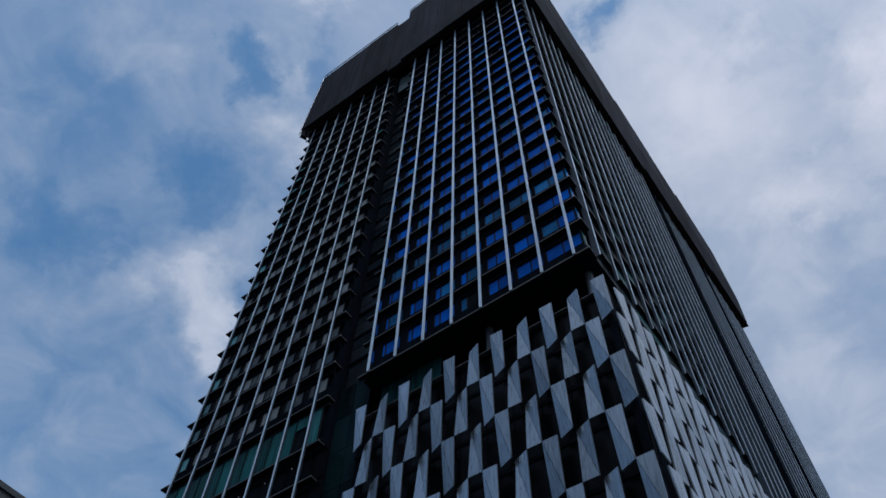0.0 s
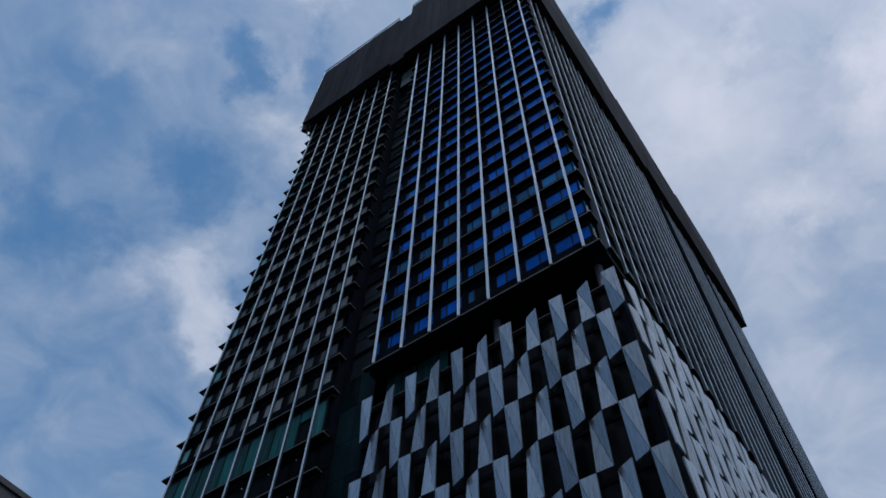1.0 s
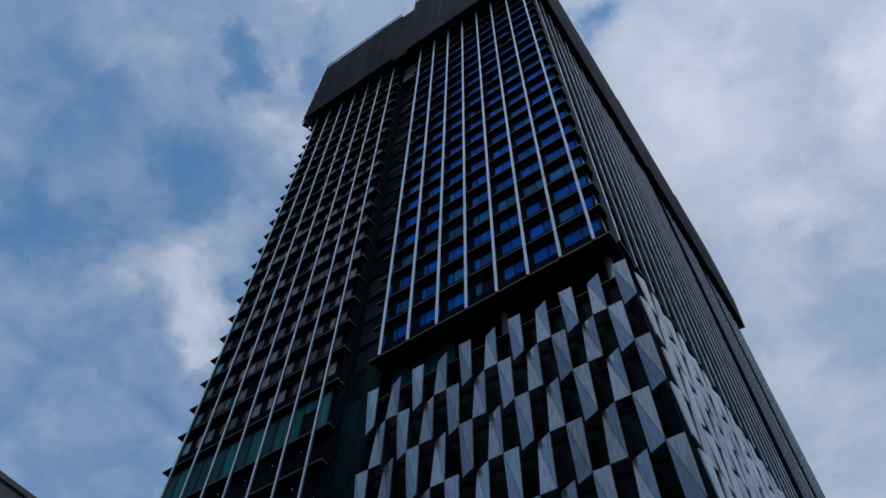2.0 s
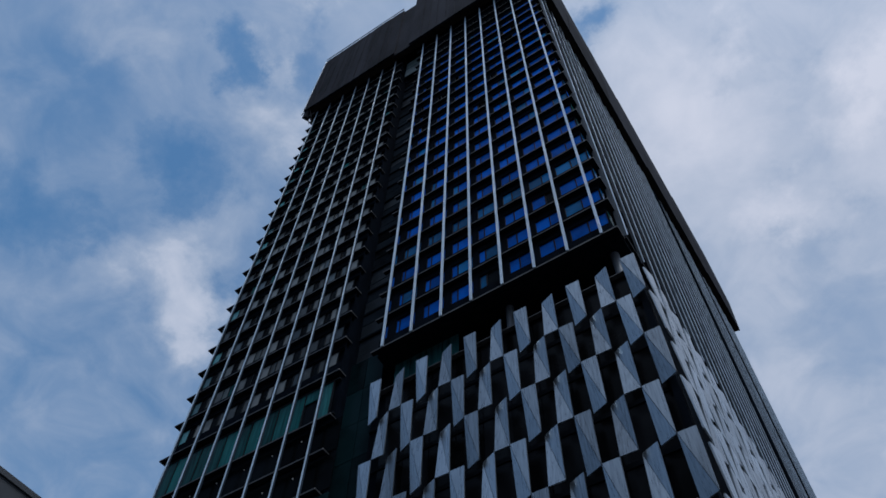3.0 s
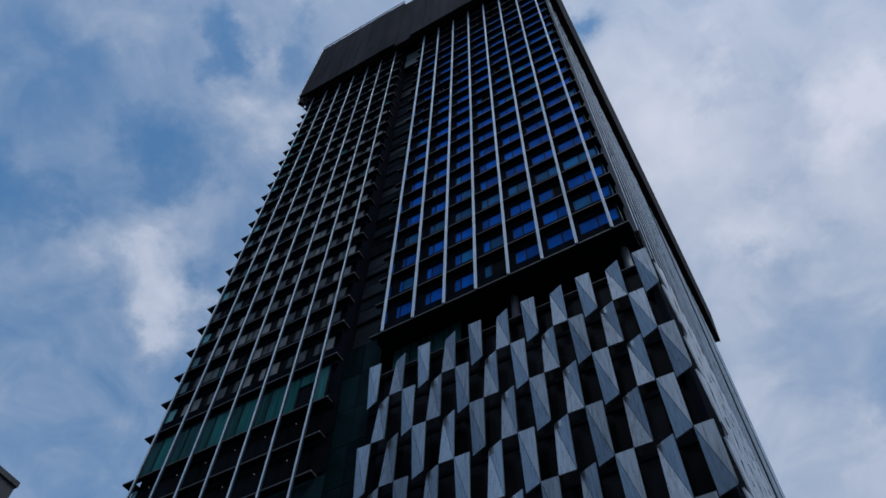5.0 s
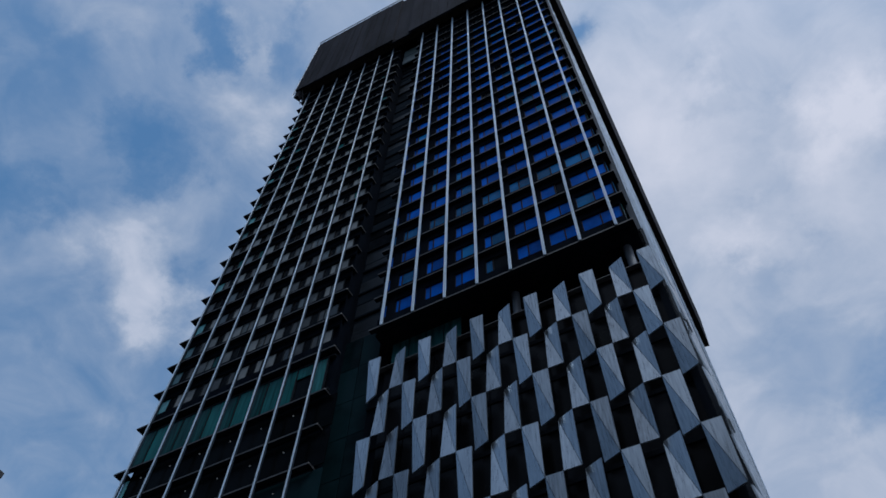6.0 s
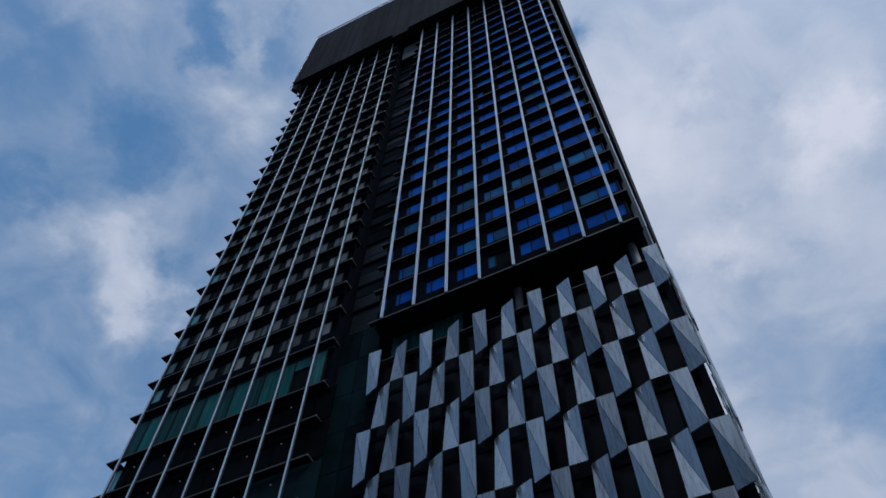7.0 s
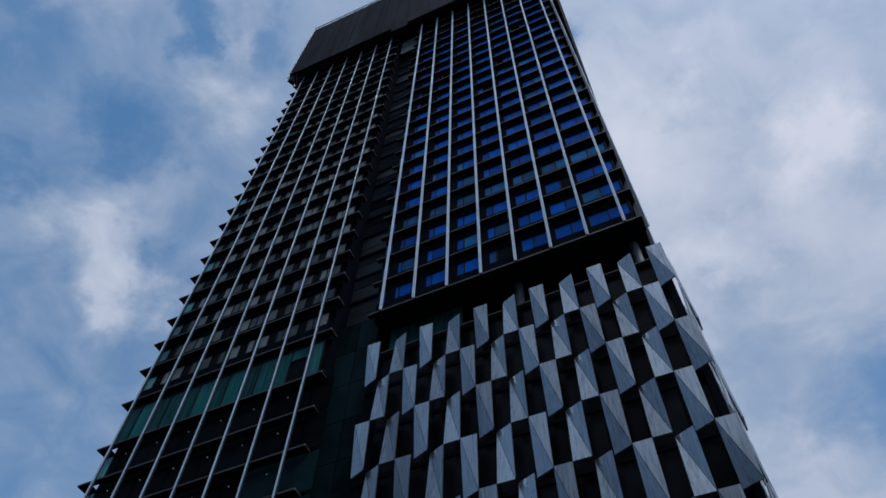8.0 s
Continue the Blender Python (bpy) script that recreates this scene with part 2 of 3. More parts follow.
def tube(name, a, b, r, m, sides=10):
    a, b = Vector(a), Vector(b)
    bm = bmesh.new()
    bmesh.ops.create_cone(bm, segments=sides, radius1=r, radius2=r, depth=(b - a).length, cap_ends=True,
                          matrix=Matrix.Translation((a + b) / 2) @ (b - a).to_track_quat("Z", "Y").to_matrix().to_4x4())
    me = bpy.data.meshes.new(name)
    bm.to_mesh(me)
    bm.free()
    me.materials.append(m)
    return me


def part(name, me, parent, label="", at=None, m=None):
    ob = new(name, me)
    ob.parent = parent
    if at is not None:
        ob.matrix_basis = m if m is not None else Matrix.Translation(at)
    if label:
        ob["label"] = label
    return ob


def thing(name, label, category, at=(0, 0, 0), group="", kind=""):
    ob = new(name)
    ob.location = at
    return tagged(ob, label, category, group, kind)


# ---- ground ----
g = new("ground", boxes("ground", [(-3000, 3000, -3000, 3000, -0.4, 0.0)], ASPHALT))
tagged(g, "dark asphalt ground reaching to the horizon", "ground", kind="structure")
g = new("pavement", boxes("pavement", [(-60, 14, -17.0, 80, 0.0, 0.14)], PAVING, 0.02))
tagged(g, "grey paved footway round the foot of the tower", "pavement", kind="structure")

# ---- tower ----
FLOOR, Z0, TOP = 3.0, 40.4, 29
SEND = 73.0
BAY, LBAY, LX = 2.2, 2.245, -33.38
ROOF = Z0 + TOP * FLOOR
WALL = 0.35


def level(k):
    """Height of a floor's ledge; the lowest storey is taller."""
    return Z0 if k == 0 else Z0 + 0.45 + FLOOR * k


tower = thing("tower", "tall dark tower with pale upright fins and rows of windows", "building")

rng = random.Random(4)
# walls behind the windows
WIN_LEFT = [-1.95 - 2.145 * k for k in range(7)]
WIN_RIGHT = [0.55] + [WIN_LEFT[k - 1] - 0.14 - 0.075 * k for k in range(1, 7)]
WIN_SPLIT = [1.22, 1.05, 0.76, 0.52, 0.50, 0.42, 0.30]
SILL, HEAD = 1.26, 2.74


def wall_right():
    spans = [(-16.0, 0.42, WALL + 0.25, SEND, Z0 - 0.15, ROOF)]
    for k in range(TOP):
        z = Z0 + k * FLOOR
        spans.append((-16.0, 0.62, WALL, WALL + 0.25, z + 0.3 if k else z - 0.1, z + SILL))
        cuts = sorted([(a, b) for a, b in zip(WIN_LEFT, WIN_RIGHT)] + [(-16.9, -15.42)])
        edge = -16.0
        for a, b in cuts:
            if a > edge:
                spans.append((edge, a, WALL, WALL + 0.25, z + SILL, z + FLOOR + 0.3))
            edge = max(edge, b)
        spans.append((edge, 0.62, WALL, WALL + 0.25, z + SILL, z + FLOOR + 0.3))
        spans.append((-16.0, 0.62, WALL + 0.002, WALL + 0.25, z + HEAD, z + FLOOR + 0.3))
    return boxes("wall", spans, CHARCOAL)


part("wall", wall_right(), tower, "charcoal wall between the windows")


def window_mesh(w, h, split):
    f = 0.06
    spans = [(0, w, 0, 0.12, 0, f), (0, w, 0, 0.12, h - f, h), (0, f, 0, 0.12, f, h - f), (w - f, w, 0, 0.12, f, h - f)]
    if 0.2 < split < w - 0.2:
        spans.append((split - 0.04, split + 0.04, 0, 0.12, f, h - f))
    return boxes("window", spans, FRAME)


def pane_mesh(x0, x1, h, m):
    return boxes("pane", [(x0, x1, 0.05, 0.075, 0.06, h - 0.06)], m)


def windows(lefts, rights, splits, floors, z_of, h, pick, y, depth_sign=1):
    for i, (a, b, s) in enumerate(zip(lefts, rights, splits)):
        w = b - a
        frame_me = window_mesh(w, h, s)
        panes = {}
        for k in floors:
            win = part("window", frame_me, tower, at=(a, y, z_of(k)))
            for j, (p, q) in enumerate(((0.06, s - 0.04), (s + 0.04, w - 0.06)) if 0.2 < s < w - 0.2 else ((0.06, w - 0.06),)):
                m = pick(i, k, j)
                if (j, m.name) not in panes:
                    panes[j, m.name] = pane_mesh(p, q, h, m)
                part("pane", panes[j, m.name], win)


def pick_right(i, k, j):
    if k > 18:
        return DARK_GLASS
    if (i, k, j) == (3, 0, 1):
        return DARK_GLASS
    if k == 3:
        return BLUE_GREEN
    return BLUE_GREEN if rng.random() < 0.10 else DARK_GLASS if rng.random() < 0.04 else BLUE


VISIBLE = range(0, 24)
windows(WIN_LEFT + [-15.98], WIN_RIGHT + [-15.42], WIN_SPLIT + [0.0], VISIBLE, lambda k: Z0 + k * FLOOR + SILL, HEAD - SILL, pick_right, WALL + 0.06)


# left block
LX1, LX0 = -18.9, -34.0


STRIP0, STRIP1 = LX - 0.50, LX1 - 0.08
PANES = ((0.06, 0.82), (0.86, 1.44), (1.48, 1.94), (1.98, 2.19))


def wall_left():
    spans = [(-33.6, LX1, WALL + 0.25, SEND, 0.0, ROOF)]
    for k in range(TOP):
        z = Z0 + k * FLOOR
        spans.append((LX0 + 0.1, LX1, WALL, WALL + 0.25, z + 0.3 if k else z - 0.1, z + SILL))
        spans.append((LX0 + 0.1, STRIP0, WALL, WALL + 0.25, z + SILL, z + FLOOR + 0.3))
        spans.append((STRIP1, LX1, WALL, WALL + 0.25, z + SILL, z + FLOOR + 0.3))
        spans.append((LX0 + 0.1, LX1, WALL + 0.002, WALL + 0.25, z + HEAD, z + FLOOR + 0.3))
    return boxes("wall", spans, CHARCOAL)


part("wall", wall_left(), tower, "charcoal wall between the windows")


def pick_left(i, k, j):
    r = rng.random()
    if j == 1:
        return DARK_GLASS if r < 0.85 else DIM_GLASS
    if i == 0 and j == 0:
        return CORNER_GLASS if r < 0.5 else GREY_GLASS
    if j == 3:
        return DIM_GLASS if r < 0.5 else TEAL if r < 0.7 else GREY_GLASS
    return GREY_GLASS if r < 0.78 else DIM_GLASS if r < 0.9 else TEAL if r < 0.95 else DARK_GLASS


def strip_windows():
    h = HEAD - SILL
    bars = [0.0] + [(a[1] + b[0]) / 2 for a, b in zip(PANES, PANES[1:])] + [LBAY - 0.005]
    bar = boxes("mullion", [(-0.022, 0.022, 0, 0.12, 0.06, h - 0.06)], FRAME)
    for i in range(7):
        last = STRIP1 - (STRIP0 + i * LBAY)
        w = min(LBAY - 0.005, last)
        spans = [(0, w, 0, 0.12, 0, 0.06), (0, w, 0, 0.12, h - 0.06, h)] + [(max(0, b - 0.022), min(w, b + 0.022), 0, 0.12, 0.06, h - 0.06) for b in (bars[0], w)]
        frame_me = boxes("window", spans, FRAME)
        made = {}
        for k in VISIBLE:
            win = part("window", frame_me, tower, at=(STRIP0 + i * LBAY, WALL + 0.06, Z0 + k * FLOOR + SILL))
            for j, (a, b) in enumerate(PANES):
                if b > w:
                    continue
                m = pick_left(i, k, j)
                if (j, m.name) not in made:
                    made[j, m.name] = pane_mesh(a, b, h, m)
                part("pane", made[j, m.name], win)
            for b in bars[1:-1]:
                if b < w - 0.1:
                    part("mullion", bar, win, at=(b, 0, 0))


strip_windows()

# tall teal storey and the dark storeys under it
LOW = [Z0 - 4.1 - 2.9 * k for k in range(8)]
x = LX0 + 0.15
widths = [1.05, 1.2]
i = 0
zl, zh = LOW[0] + 0.5, Z0 - 0.55
while x < LX1 - 0.6:
    w = min(widths[i % 2], LX1 - x)
    centre = x + w / 2
    if -21.9 < centre < -20.0:
        # an opening light stands dark under a teal top pane
        part("pane", boxes("pane", [(x, x + w - 0.09, WALL + 0.12, WALL + 0.16, zl, zl + 2.0)], DARK_GLASS), tower)
        part("pane", boxes("pane", [(x, x + w - 0.09, WALL + 0.04, WALL + 0.08, zl + 2.06, zh)], TEAL), tower)
    else:
        part("pane", boxes("pane", [(x, x + w - 0.09, WALL + 0.04, WALL + 0.08, zl, zh)], TEAL if centre < -19.9 else LIT_TEAL), tower)
    part("mullion", boxes("mullion", [(x + w - 0.08, x + w - 0.01, WALL + 0.0, WALL + 0.14, zl, zh)], FRAME), tower)
    x += w
    i += 1
part("transom", boxes("transom", [(LX0 + 0.1, LX1, WALL + 0.0, WALL + 0.2, zh, zh + 0.14), (LX0 + 0.1, LX1, WALL + 0.0, WALL + 0.2, zl - 0.14, zl)], FRAME), tower)
for n, z in enumerate(LOW[1:]):
    for j in range(7):
        a = LX - 0.05 if j == 0 else LX0 + 0.15 + 2.245 * j
        dim = n >= 2 and j >= 5
        part("pane", boxes("pane", [(a, LX0 + 2.3 + 2.245 * j, WALL + 0.17, WALL + 0.22, z + 0.15, z + 2.75)], DEEP_TEAL if dim else DARK_GLASS), tower)
    # narrow corner lights, coloured pale to stand in for the sky they reflect
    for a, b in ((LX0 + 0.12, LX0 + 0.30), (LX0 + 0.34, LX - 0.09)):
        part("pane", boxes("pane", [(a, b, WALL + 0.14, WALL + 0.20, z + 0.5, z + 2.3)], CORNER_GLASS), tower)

# small round lamps under the ledges of the dark storeys
def lamp_mesh():
    bm = bmesh.new()
    bmesh.ops.create_uvsphere(bm, u_segments=8, v_segments=5, radius=0.045)
    me = bpy.data.meshes.new("lamp")
    bm.to_mesh(me)
    bm.free()
    me.materials.append(LAMP)
    return me


lm = lamp_mesh()
for z in LOW[1:6]:
    for j in range(6):
        part("lamp", lm, tower, "small white lamp", at=(LX + LBAY * j + 1.15, WALL - 0.03, z + 1.9))

# ledges, each a dark slab with a thin nosing and a cut corner
def slab(name, outline, z0, z1, m):
    n = len(outline)
    me = bpy.data.meshes.new(name)
    me.from_pydata([(x, y, z) for z in (z0, z1) for x, y in outline], [],
                   [tuple(range(n))[::-1], tuple(range(n, 2 * n))] + [(i, (i + 1) % n, n + (i + 1) % n, n + i) for i in range(n)])
    me.materials.append(m)
    return me


def ledge_outline(x0, x1, grow, side):
    """The ledge's outline from above, its free edges moved out by grow."""
    f, r = 0.06 - grow, x1 + grow
    if side:
        return [(x0 - grow, f), (r - 0.03, f), (r, f + 0.03), (r, 1.0), (0.74 + grow, 1.3), (0.74 + grow, 35.5), (0.40, 35.5), (0.40, WALL), (x0 - grow, WALL)]
    return [(x0 - grow, f), (r - 0.03, f), (r, f + 0.03), (r, 0.75), (LX1, 0.75), (LX1, WALL), (LX0 + 0.12, WALL), (LX0 + 0.12, 1.1), (x0 - grow + 0.1, 1.1)]


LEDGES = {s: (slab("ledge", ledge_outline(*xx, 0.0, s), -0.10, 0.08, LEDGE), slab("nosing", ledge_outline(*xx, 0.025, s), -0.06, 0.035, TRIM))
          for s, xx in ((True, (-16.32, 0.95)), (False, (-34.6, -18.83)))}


def ledge(z, side):
    ob = part("ledge", LEDGES[side][0], tower, at=(0, 0, z))
    part("nosing", LEDGES[side][1], ob, "thin bronze nosing")


for k in range(TOP):
    ledge(level(k), True)
    ledge(level(k), False)
for z in LOW:
    ledge(z, False)


# fins: two pale strips side by side with a shadow gap, on a thin web
def fin(w, z0, z1):
    strip = boxes("fin", [(-w, -w * 0.3, -0.10, -0.03, z0, z1), (-w * 0.12, w, -0.07, -0.01, z0, z1)], FIN, 0.006)
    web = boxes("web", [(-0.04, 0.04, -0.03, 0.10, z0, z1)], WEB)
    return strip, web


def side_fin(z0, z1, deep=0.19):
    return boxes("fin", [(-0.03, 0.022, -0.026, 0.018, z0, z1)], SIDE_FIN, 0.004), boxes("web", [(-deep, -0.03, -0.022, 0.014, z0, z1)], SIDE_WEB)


def put_fin(meshes, at):
    ob = part("fin", meshes[0], tower, at=at)
    part("web", meshes[1], ob, "grey metal web")


me = fin(0.083, Z0 - 0.06, ROOF - 0.5)
for i in range(8):
    put_fin(me, (-BAY * i, 0, 0))
me = fin(0.033, 12.0, ROOF - 0.5)
for i in range(7):
    put_fin(me, (LX + LBAY * i, 0, 0))

# side face
SX = 1.20
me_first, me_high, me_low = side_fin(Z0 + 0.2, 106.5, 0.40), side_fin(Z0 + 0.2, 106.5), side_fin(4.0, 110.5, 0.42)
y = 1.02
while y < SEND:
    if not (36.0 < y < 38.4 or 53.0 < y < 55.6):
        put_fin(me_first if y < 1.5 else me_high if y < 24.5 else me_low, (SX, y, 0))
    y += BAY
for y in (38.35, 55.55):
    part("end_wall", boxes("end_wall", [(0.2, 1.23, y - 0.12, y, 2.0, ROOF - 0.5)], CHARCOAL), tower)
part("wall", boxes("wall", [(0.3, 0.5, 0.9, 35.8, Z0 - 0.15, ROOF), (0.3, 0.5, 38.5, 53.2, 0, ROOF), (0.3, 0.5, 55.7, SEND, 0, ROOF), (-16, 0.3, 25.0, SEND, 0.0, Z0)], CHARCOAL), tower)
side_pane = {m.name: boxes("pane", [(0.5, 0.53, 0.06, BAY - 0.06, 1.2, 2.8)], m) for m in (DEEP_TEAL, DARK_GLASS, TERRACE_GLASS)}
for a, b in ((1.02, 35.6), (38.6, 53.0), (55.8, SEND - 0.2)):
    y = a
    while y + BAY < b:
        for k in range(TOP - 7):
            r = rng.random()
            m = DEEP_TEAL if r < 0.6 else DARK_GLASS if r < 0.85 else TERRACE_GLASS
            if y < 24.5 or k % 2 == 0:
                part("pane", side_pane[m.name], tower, at=(0, y, Z0 + k * FLOOR))
        y += BAY
for a, b in ((38.5, 53.2), (55.7, SEND)):
    me = boxes("ledge", [(0.5, 0.9, a, b, -0.09, 0.09)], LEDGE)
    for k in range(-12, TOP - 7):
        part("ledge", me, tower, at=(0, 0, Z0 + k * FLOOR))

corner_pane = {m.name: boxes("pane", [(0.62, 0.65, 0.42, 0.86, SILL + 0.06, HEAD - 0.06)], m) for m in (BLUE, BLUE_GREEN, TEAL)}
for k in range(22):
    r = rng.random()
    m = BLUE if r < 0.35 else BLUE_GREEN if r < 0.7 else TEAL
    part("pane", corner_pane[m.name], tower, at=(0, 0, Z0 + k * FLOOR))

# recessed strip between the two blocks
for k in range(1, TOP):
    z = Z0 + 1.6 + (k - 1) * FLOOR
    cut = rng.uniform(1.1, 1.9)
    for a, b in ((0.09, cut - 0.03), (cut + 0.03, FLOOR - 0.16)):
        set_back = rng.uniform(-0.05, 0.05)
        m = MID_BOARD if k == 1 or rng.random() < 0.12 else CORE
        part("cladding_panel", boxes("cladding_panel", [(-18.95, -15.95, 1.6 + set_back, 1.8, z + a, z + b)], m, 0.02), tower)
    part("slab_edge", boxes("slab_edge", [(-18.9, -16.0, 1.46, 1.8, z + FLOOR - 0.14, z + FLOOR + 0.06)], LEDGE), tower)
for z0, z1 in ((99.8, 102.5), (102.7, 105.3)):
    part("cladding_panel", boxes("cladding_panel", [(-18.7, -16.5, 0.9, 1.02, z0, z1)], PALE_BOARD, 0.02), tower, "grey weathered board")
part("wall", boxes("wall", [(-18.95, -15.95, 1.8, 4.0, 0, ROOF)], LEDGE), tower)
for k in range(0, 12):
    z = Z0 + 1.5 - k * 3.0
    for x0, x1 in ((-18.95, -17.6), (-17.55, -16.2)):
        part("pane", boxes("pane", [(x0, x1, 1.25, 1.3, z - 2.95, z)], DEEP_TEAL), tower)

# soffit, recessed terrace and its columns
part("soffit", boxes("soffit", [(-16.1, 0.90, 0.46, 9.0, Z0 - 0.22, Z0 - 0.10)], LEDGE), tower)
part("terrace_wall", boxes("terrace_wall", [(-16.2, 0.2, 4.6, 5.0, 36.2, Z0 - 0.22)], CHARCOAL), tower)
for x, y in ((-0.0, 1.6), (-7.05, 1.6), (-14.05, 4.0)):
    part("column", tube("column", (x, y, 36.0), (x, y, Z0 - 0.2), 0.25, CONCRETE, 24), tower, "round pale concrete column")
for i in range(4):
    part("pane", boxes("pane", [(-15.4 + 1.2 * i, -14.25 + 1.2 * i, 1.5, 1.54, 36.6, Z0 - 0.35)], TERRACE_GLASS), tower)

part("edge_trim", boxes("edge_trim", [(-16.3, 0.6, 0.0, 0.03, Z0 - 0.13, Z0 - 0.07)], EDGE), tower, "thin worn metal edge")

# ---- podium with folded metal panels ----
podium = thing("podium", "dark podium block clad in folded grey aluminium panels", "building")
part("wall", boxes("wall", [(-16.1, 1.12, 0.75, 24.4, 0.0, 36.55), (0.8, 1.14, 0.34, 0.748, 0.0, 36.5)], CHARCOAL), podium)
part("coping", boxes("coping", [(-16.15, 1.06, 0.42, 0.80, 36.56, 36.62), (0.9, 1.06, 0.80, 24.4, 36.56, 36.62)], TRIM), podium)
for r in range(1, 9):
    z = 37.05 - 3.24 * r
    part("slab_edge", boxes("slab_edge", [(-16.1, 1.15, 0.66, 0.75, z - 0.15, z + 0.12)], LEDGE), podium)
pane = boxes("pane", [(0.03, 1.61, 0.715, 0.745, 0.16, 3.05)], PODIUM_GLASS)
for r in range(1, 10):
    for k in range(10):
        part("pane", pane, podium, at=(-0.45 - 1.64 * k, 0, 37.05 - 3.24 * r))
PTOP, PH, PW, PP, FOLD, SIDE_FOLD = 37.05, 3.24, 0.80, 1.64, 0.32, 0.15


def panel_mesh(folded_top, side=False):
    tl, tr, br, bl = [0, 0, 0], [PW, 0, 0], [PW, 0, -PH], [0, 0, -PH]
    (tl if folded_top else bl)[1] = SIDE_FOLD if side else FOLD
    corners = [tl, tr, br, bl]
    if side:
        corners = [[-y, x, z] for x, y, z in corners]
    return folded_plate("panel", corners, (-1, 0, 0) if side else (0, 1, 0), PANEL)


meshes = {(t, s): panel_mesh(t, s) for t in (True, False) for s in (True, False)}
for r in range(8):
    z = PTOP - PH * r
    off = 0.0 if r % 2 == 0 else 0.82
    for k in range(11 if r % 2 == 0 else 10):
        xr = 1.30 - off - PP * k
        part("panel", meshes[k % 2 == 1, False], podium, at=(xr - PW, -0.03, z))
    for k in range(14):
        yl = 1.08 + PP * k - off
        part("panel", meshes[k % 2 == 0, True], podium, at=(1.54, yl, z))

# ---- roof works wrapped in netting ----
screen = thing("roof_screen", "black scaffold netting wrapped round the top of the tower", "scaffold screen")
NZ0, NZ1 = 105.8, 128.4
xs = [-35.0, -31.8, -28.6, -25.4, -22.2, -19.4]
for a, b in zip(xs, xs[1:]):
    part("net", boxes("net", [(a, b - 0.03, -1.2 - 0.04 * rng.random(), -1.0, NZ0, NZ1 + 0.3 * rng.random())], NET), screen)
part("net", boxes("net", [(-19.7, -16.7, -0.98, -0.8, NZ0 - 0.4, NZ1 - 0.1)], NET), screen)
xs = [-17.0, -13.8, -10.6, -7.4, -4.2, -1.0, 2.0]
for a, b in zip(xs, xs[1:]):
    part("net", boxes("net", [(a, b - 0.03, -1.25 - 0.04 * rng.random(), -1.0, NZ0 - 0.3, NZ1 + 2.6 + 0.2 * rng.random())], NET), screen)
for y0, y1, xo, z0, z1 in ((-1.2, 9.0, 2.50, 105.5, 129.3), (9.0, 21.0, 2.51, 105.4, 131.0), (21.0, 33.0, 2.52, 106.0, 132.3), (33.0, 45.5, 2.54, 109.0, 134.6),
                           (45.5, 57.5, 2.56, 109.6, 133.6), (57.5, 73.4, 2.57, 112.4, 137.0)):
    part("net", boxes("net", [(0.5, xo, y0, y1 - 0.04, z0 + 8, z1), (0.5, xo - 0.72, y0, y1 - 0.04, z0 + 0.44, z0 + 8)], NET), screen)
    # the netting draws in towards its foot
    sec = [(xo - 0.48, z0), (xo, z0 + 8), (xo - 0.12, z0 + 8), (xo - 0.60, z0)]
    me = bpy.data.meshes.new("net_skirt")
    me.from_pydata([(x, y, z) for y in (y0, y1 - 0.04) for x, z in sec], [], [(0, 1, 2, 3), (7, 6, 5, 4)] + [(i, i + 4, (i + 1) % 4 + 4, (i + 1) % 4) for i in range(4)])
    me.materials.append(NET)
    part("net_skirt", me, screen)
    me = bpy.data.meshes.new("deck")
    sec = [(0.9, z0 + 0.3), (xo - 0.58, z0 + 0.1), (xo - 0.58, z0 + 0.22), (0.9, z0 + 0.42)]
    me.from_pydata([(x, y, z) for y in (max(y0, 0.4), y1 - 0.04) for x, z in sec], [], [(0, 1, 2, 3), (7, 6, 5, 4)] + [(i, i + 4, (i + 1) % 4 + 4, (i + 1) % 4) for i in range(4)])
    me.materials.append(PLY)
    part("deck", me, screen, "brown scaffold boards")
part("net", boxes("net", [(-35.0, -34.8, -1.0, 30.0, NZ0, NZ1)], NET), screen)
part("deck", boxes("deck", [(-34.8, 2.1, -1.0, 0.02, NZ0 + 0.35, NZ0 + 0.5)], PLY), screen, "brown scaffold boards")
for x in (-34.6, -34.1):
    part("bracket", tube("bracket", (x, -0.9, NZ0 + 0.3), (x, 0.1, NZ0 - 2.4), 0.06, DULL_STEEL), screen, "steel scaffold tube")
part("bracket", tube("bracket", (-34.95, -0.6, NZ0 - 1.6), (-33.2, -0.6, NZ0 - 1.6), 0.05, DULL_STEEL), screen, "steel scaffold tube")
me = slab("net_flap", [(-35.0, -1.0), (-34.3, -1.0), (-34.3, -0.3), (-34.6, -0.2)], NZ0 - 2.2, NZ0 + 0.02, NET)
part("net_flap", me, screen, "loose flap of netting round a scaffold foot")
SEAM = material("grey netting seam", (0.042, 0.040, 0.045), 0.9, spread=0.6, grain=3.0, spec=0.005)
x = -34.2
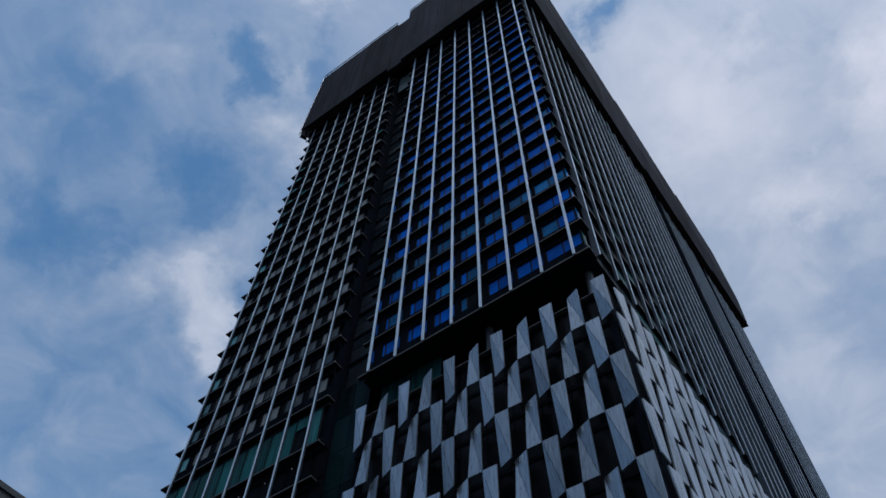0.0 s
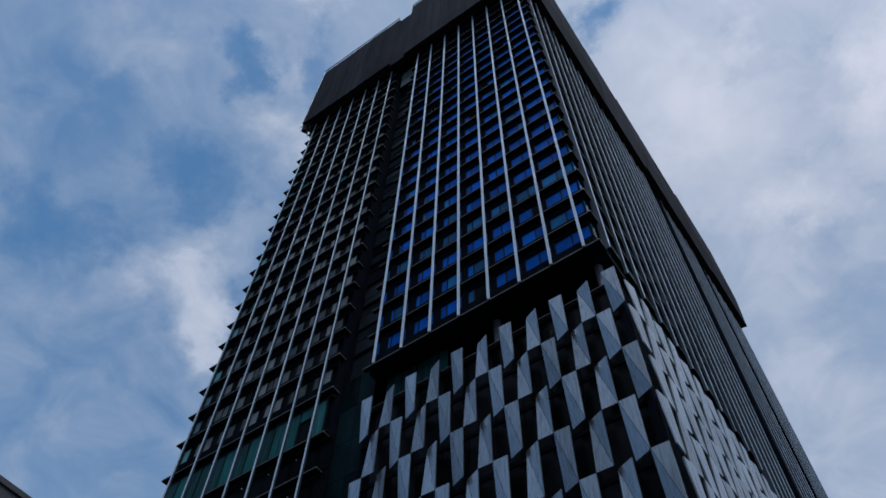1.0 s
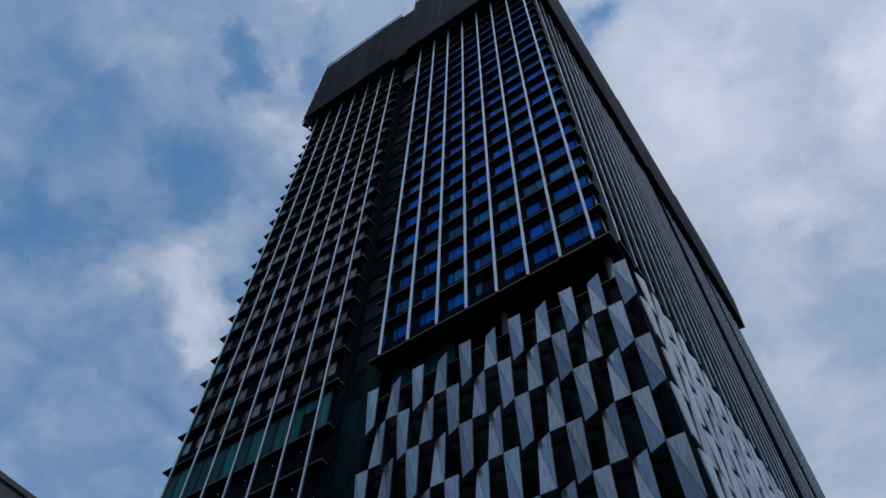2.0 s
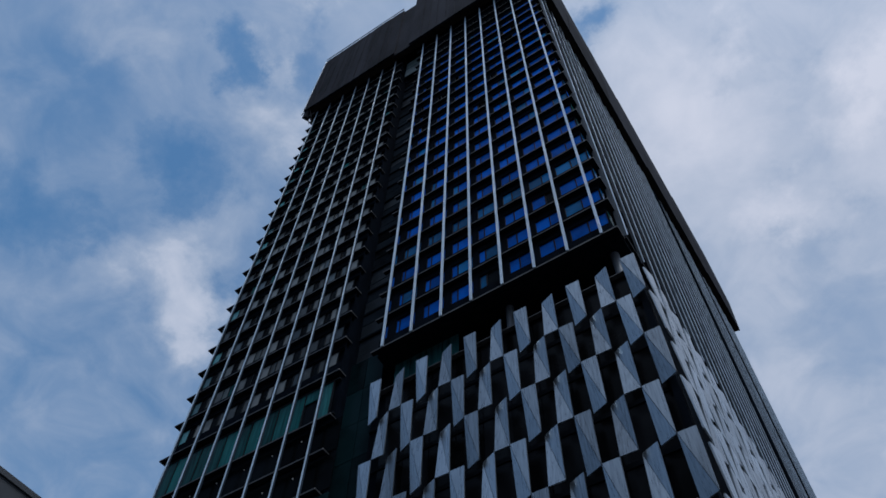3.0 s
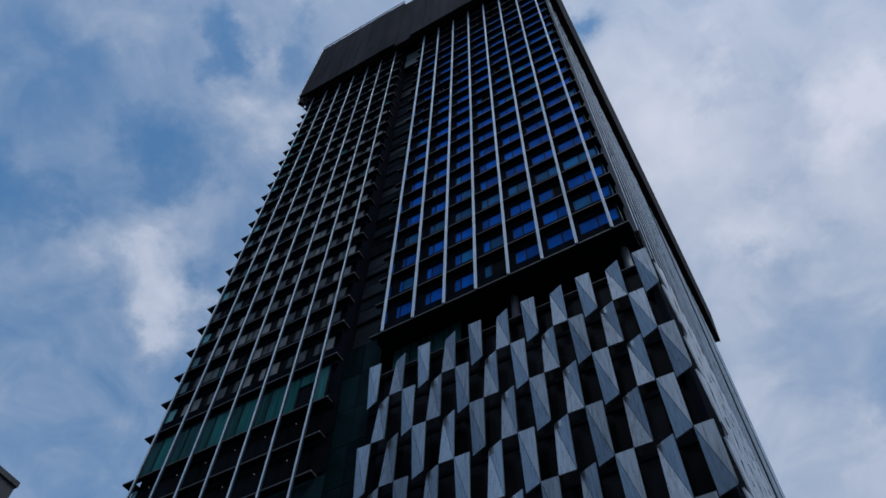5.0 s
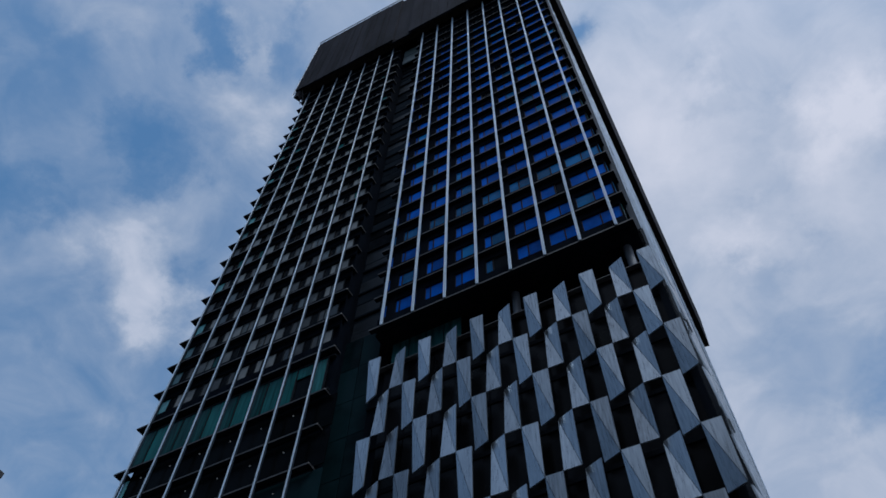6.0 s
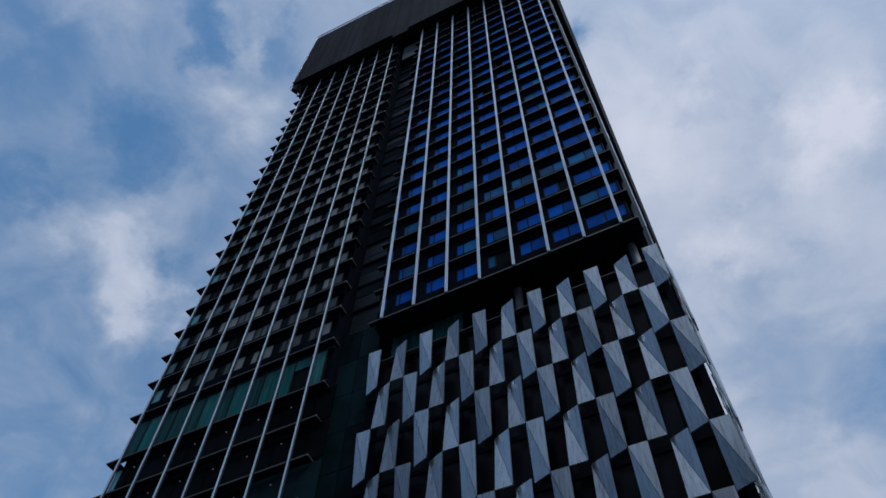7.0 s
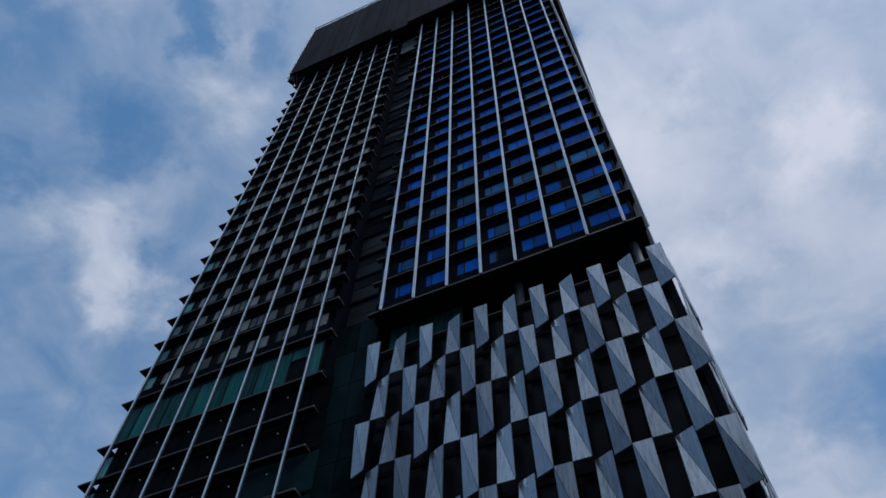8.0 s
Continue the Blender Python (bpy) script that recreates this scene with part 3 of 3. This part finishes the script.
while x < 1.6:
    if not -19.9 < x < -16.6:
        w = 0.05 if rng.random() < 0.35 else 0.022
        part("seam", boxes("seam", [(x - w, x + w, -1.32, -1.26, NZ0 + 0.1, NZ1 + (0.1 if x < -17 else 2.4))], SEAM), screen)
    x += rng.uniform(0.9, 1.7)
# light guard rail of tubes along the top edge of the netting
post = tube("post", (0, 0, -0.6), (0, 0, 0.62), 0.035, STEEL, 6)
for x0, x1, z in ((-35.0, -19.4, NZ1 + 0.75), (-17.0, 2.0, NZ1 + 3.3)):
    for dz in (0.0, -0.42):
        part("rail", tube("rail", (x0, -1.33, z + dz), (x1, -1.33, z + dz), 0.045, STEEL), screen, "pale steel tube along the netting's top")
    x = x0 + 0.3
    while x < x1:
        part("post", post, screen, "pale steel post", at=(x, -1.33, z - 0.5))
        x += 1.6

part("post", tube("post", (-35.3, -1.1, NZ0 - 1.2), (-35.3, -1.1, NZ1 + 0.6), 0.045, STEEL, 8), screen, "pale steel post")
stub = tube("bracket", (-35.36, -1.1, 0), (-34.9, -1.1, 0.35), 0.05, DULL_STEEL, 8)
for k in range(12):
    part("bracket", stub, screen, "dull steel scaffold tube", at=(0, 0, NZ0 - 0.8 + 2.0 * k))

# ---- neighbouring building ----
nb = thing("neighbour_building", "plain grey building with a flat roof edge", "building")
part("wall", boxes("wall", [(-110, -76.0, -40, 13, 0, 64.2)], NEIGHBOUR), nb)
part("parapet", boxes("parapet", [(-110.2, -75.8, -40.2, 13.2, 64.2, 65.0)], NEIGHBOUR, 0.05), nb)

# ---- plain unseen blocks added behind the eye to hold back low sky light ----
for x0, x1, y0, y1, h in ((-120, -52, -90, -58, 60), (-50, 6, -95, -56, 68), (8, 70, -92, -58, 58)):
    b = thing("shade_block", "unseen plain grey block added across the street to cut sky light", "building", group="blocks across the street")
    part("wall", boxes("wall", [(x0, x1, y0, y1, 0, h)], PLAIN), b)
    part("parapet", boxes("parapet", [(x0 - 0.2, x1 + 0.2, y0 - 0.2, y1 + 0.2, h, h + 0.8)], PLAIN, 0.05), b)
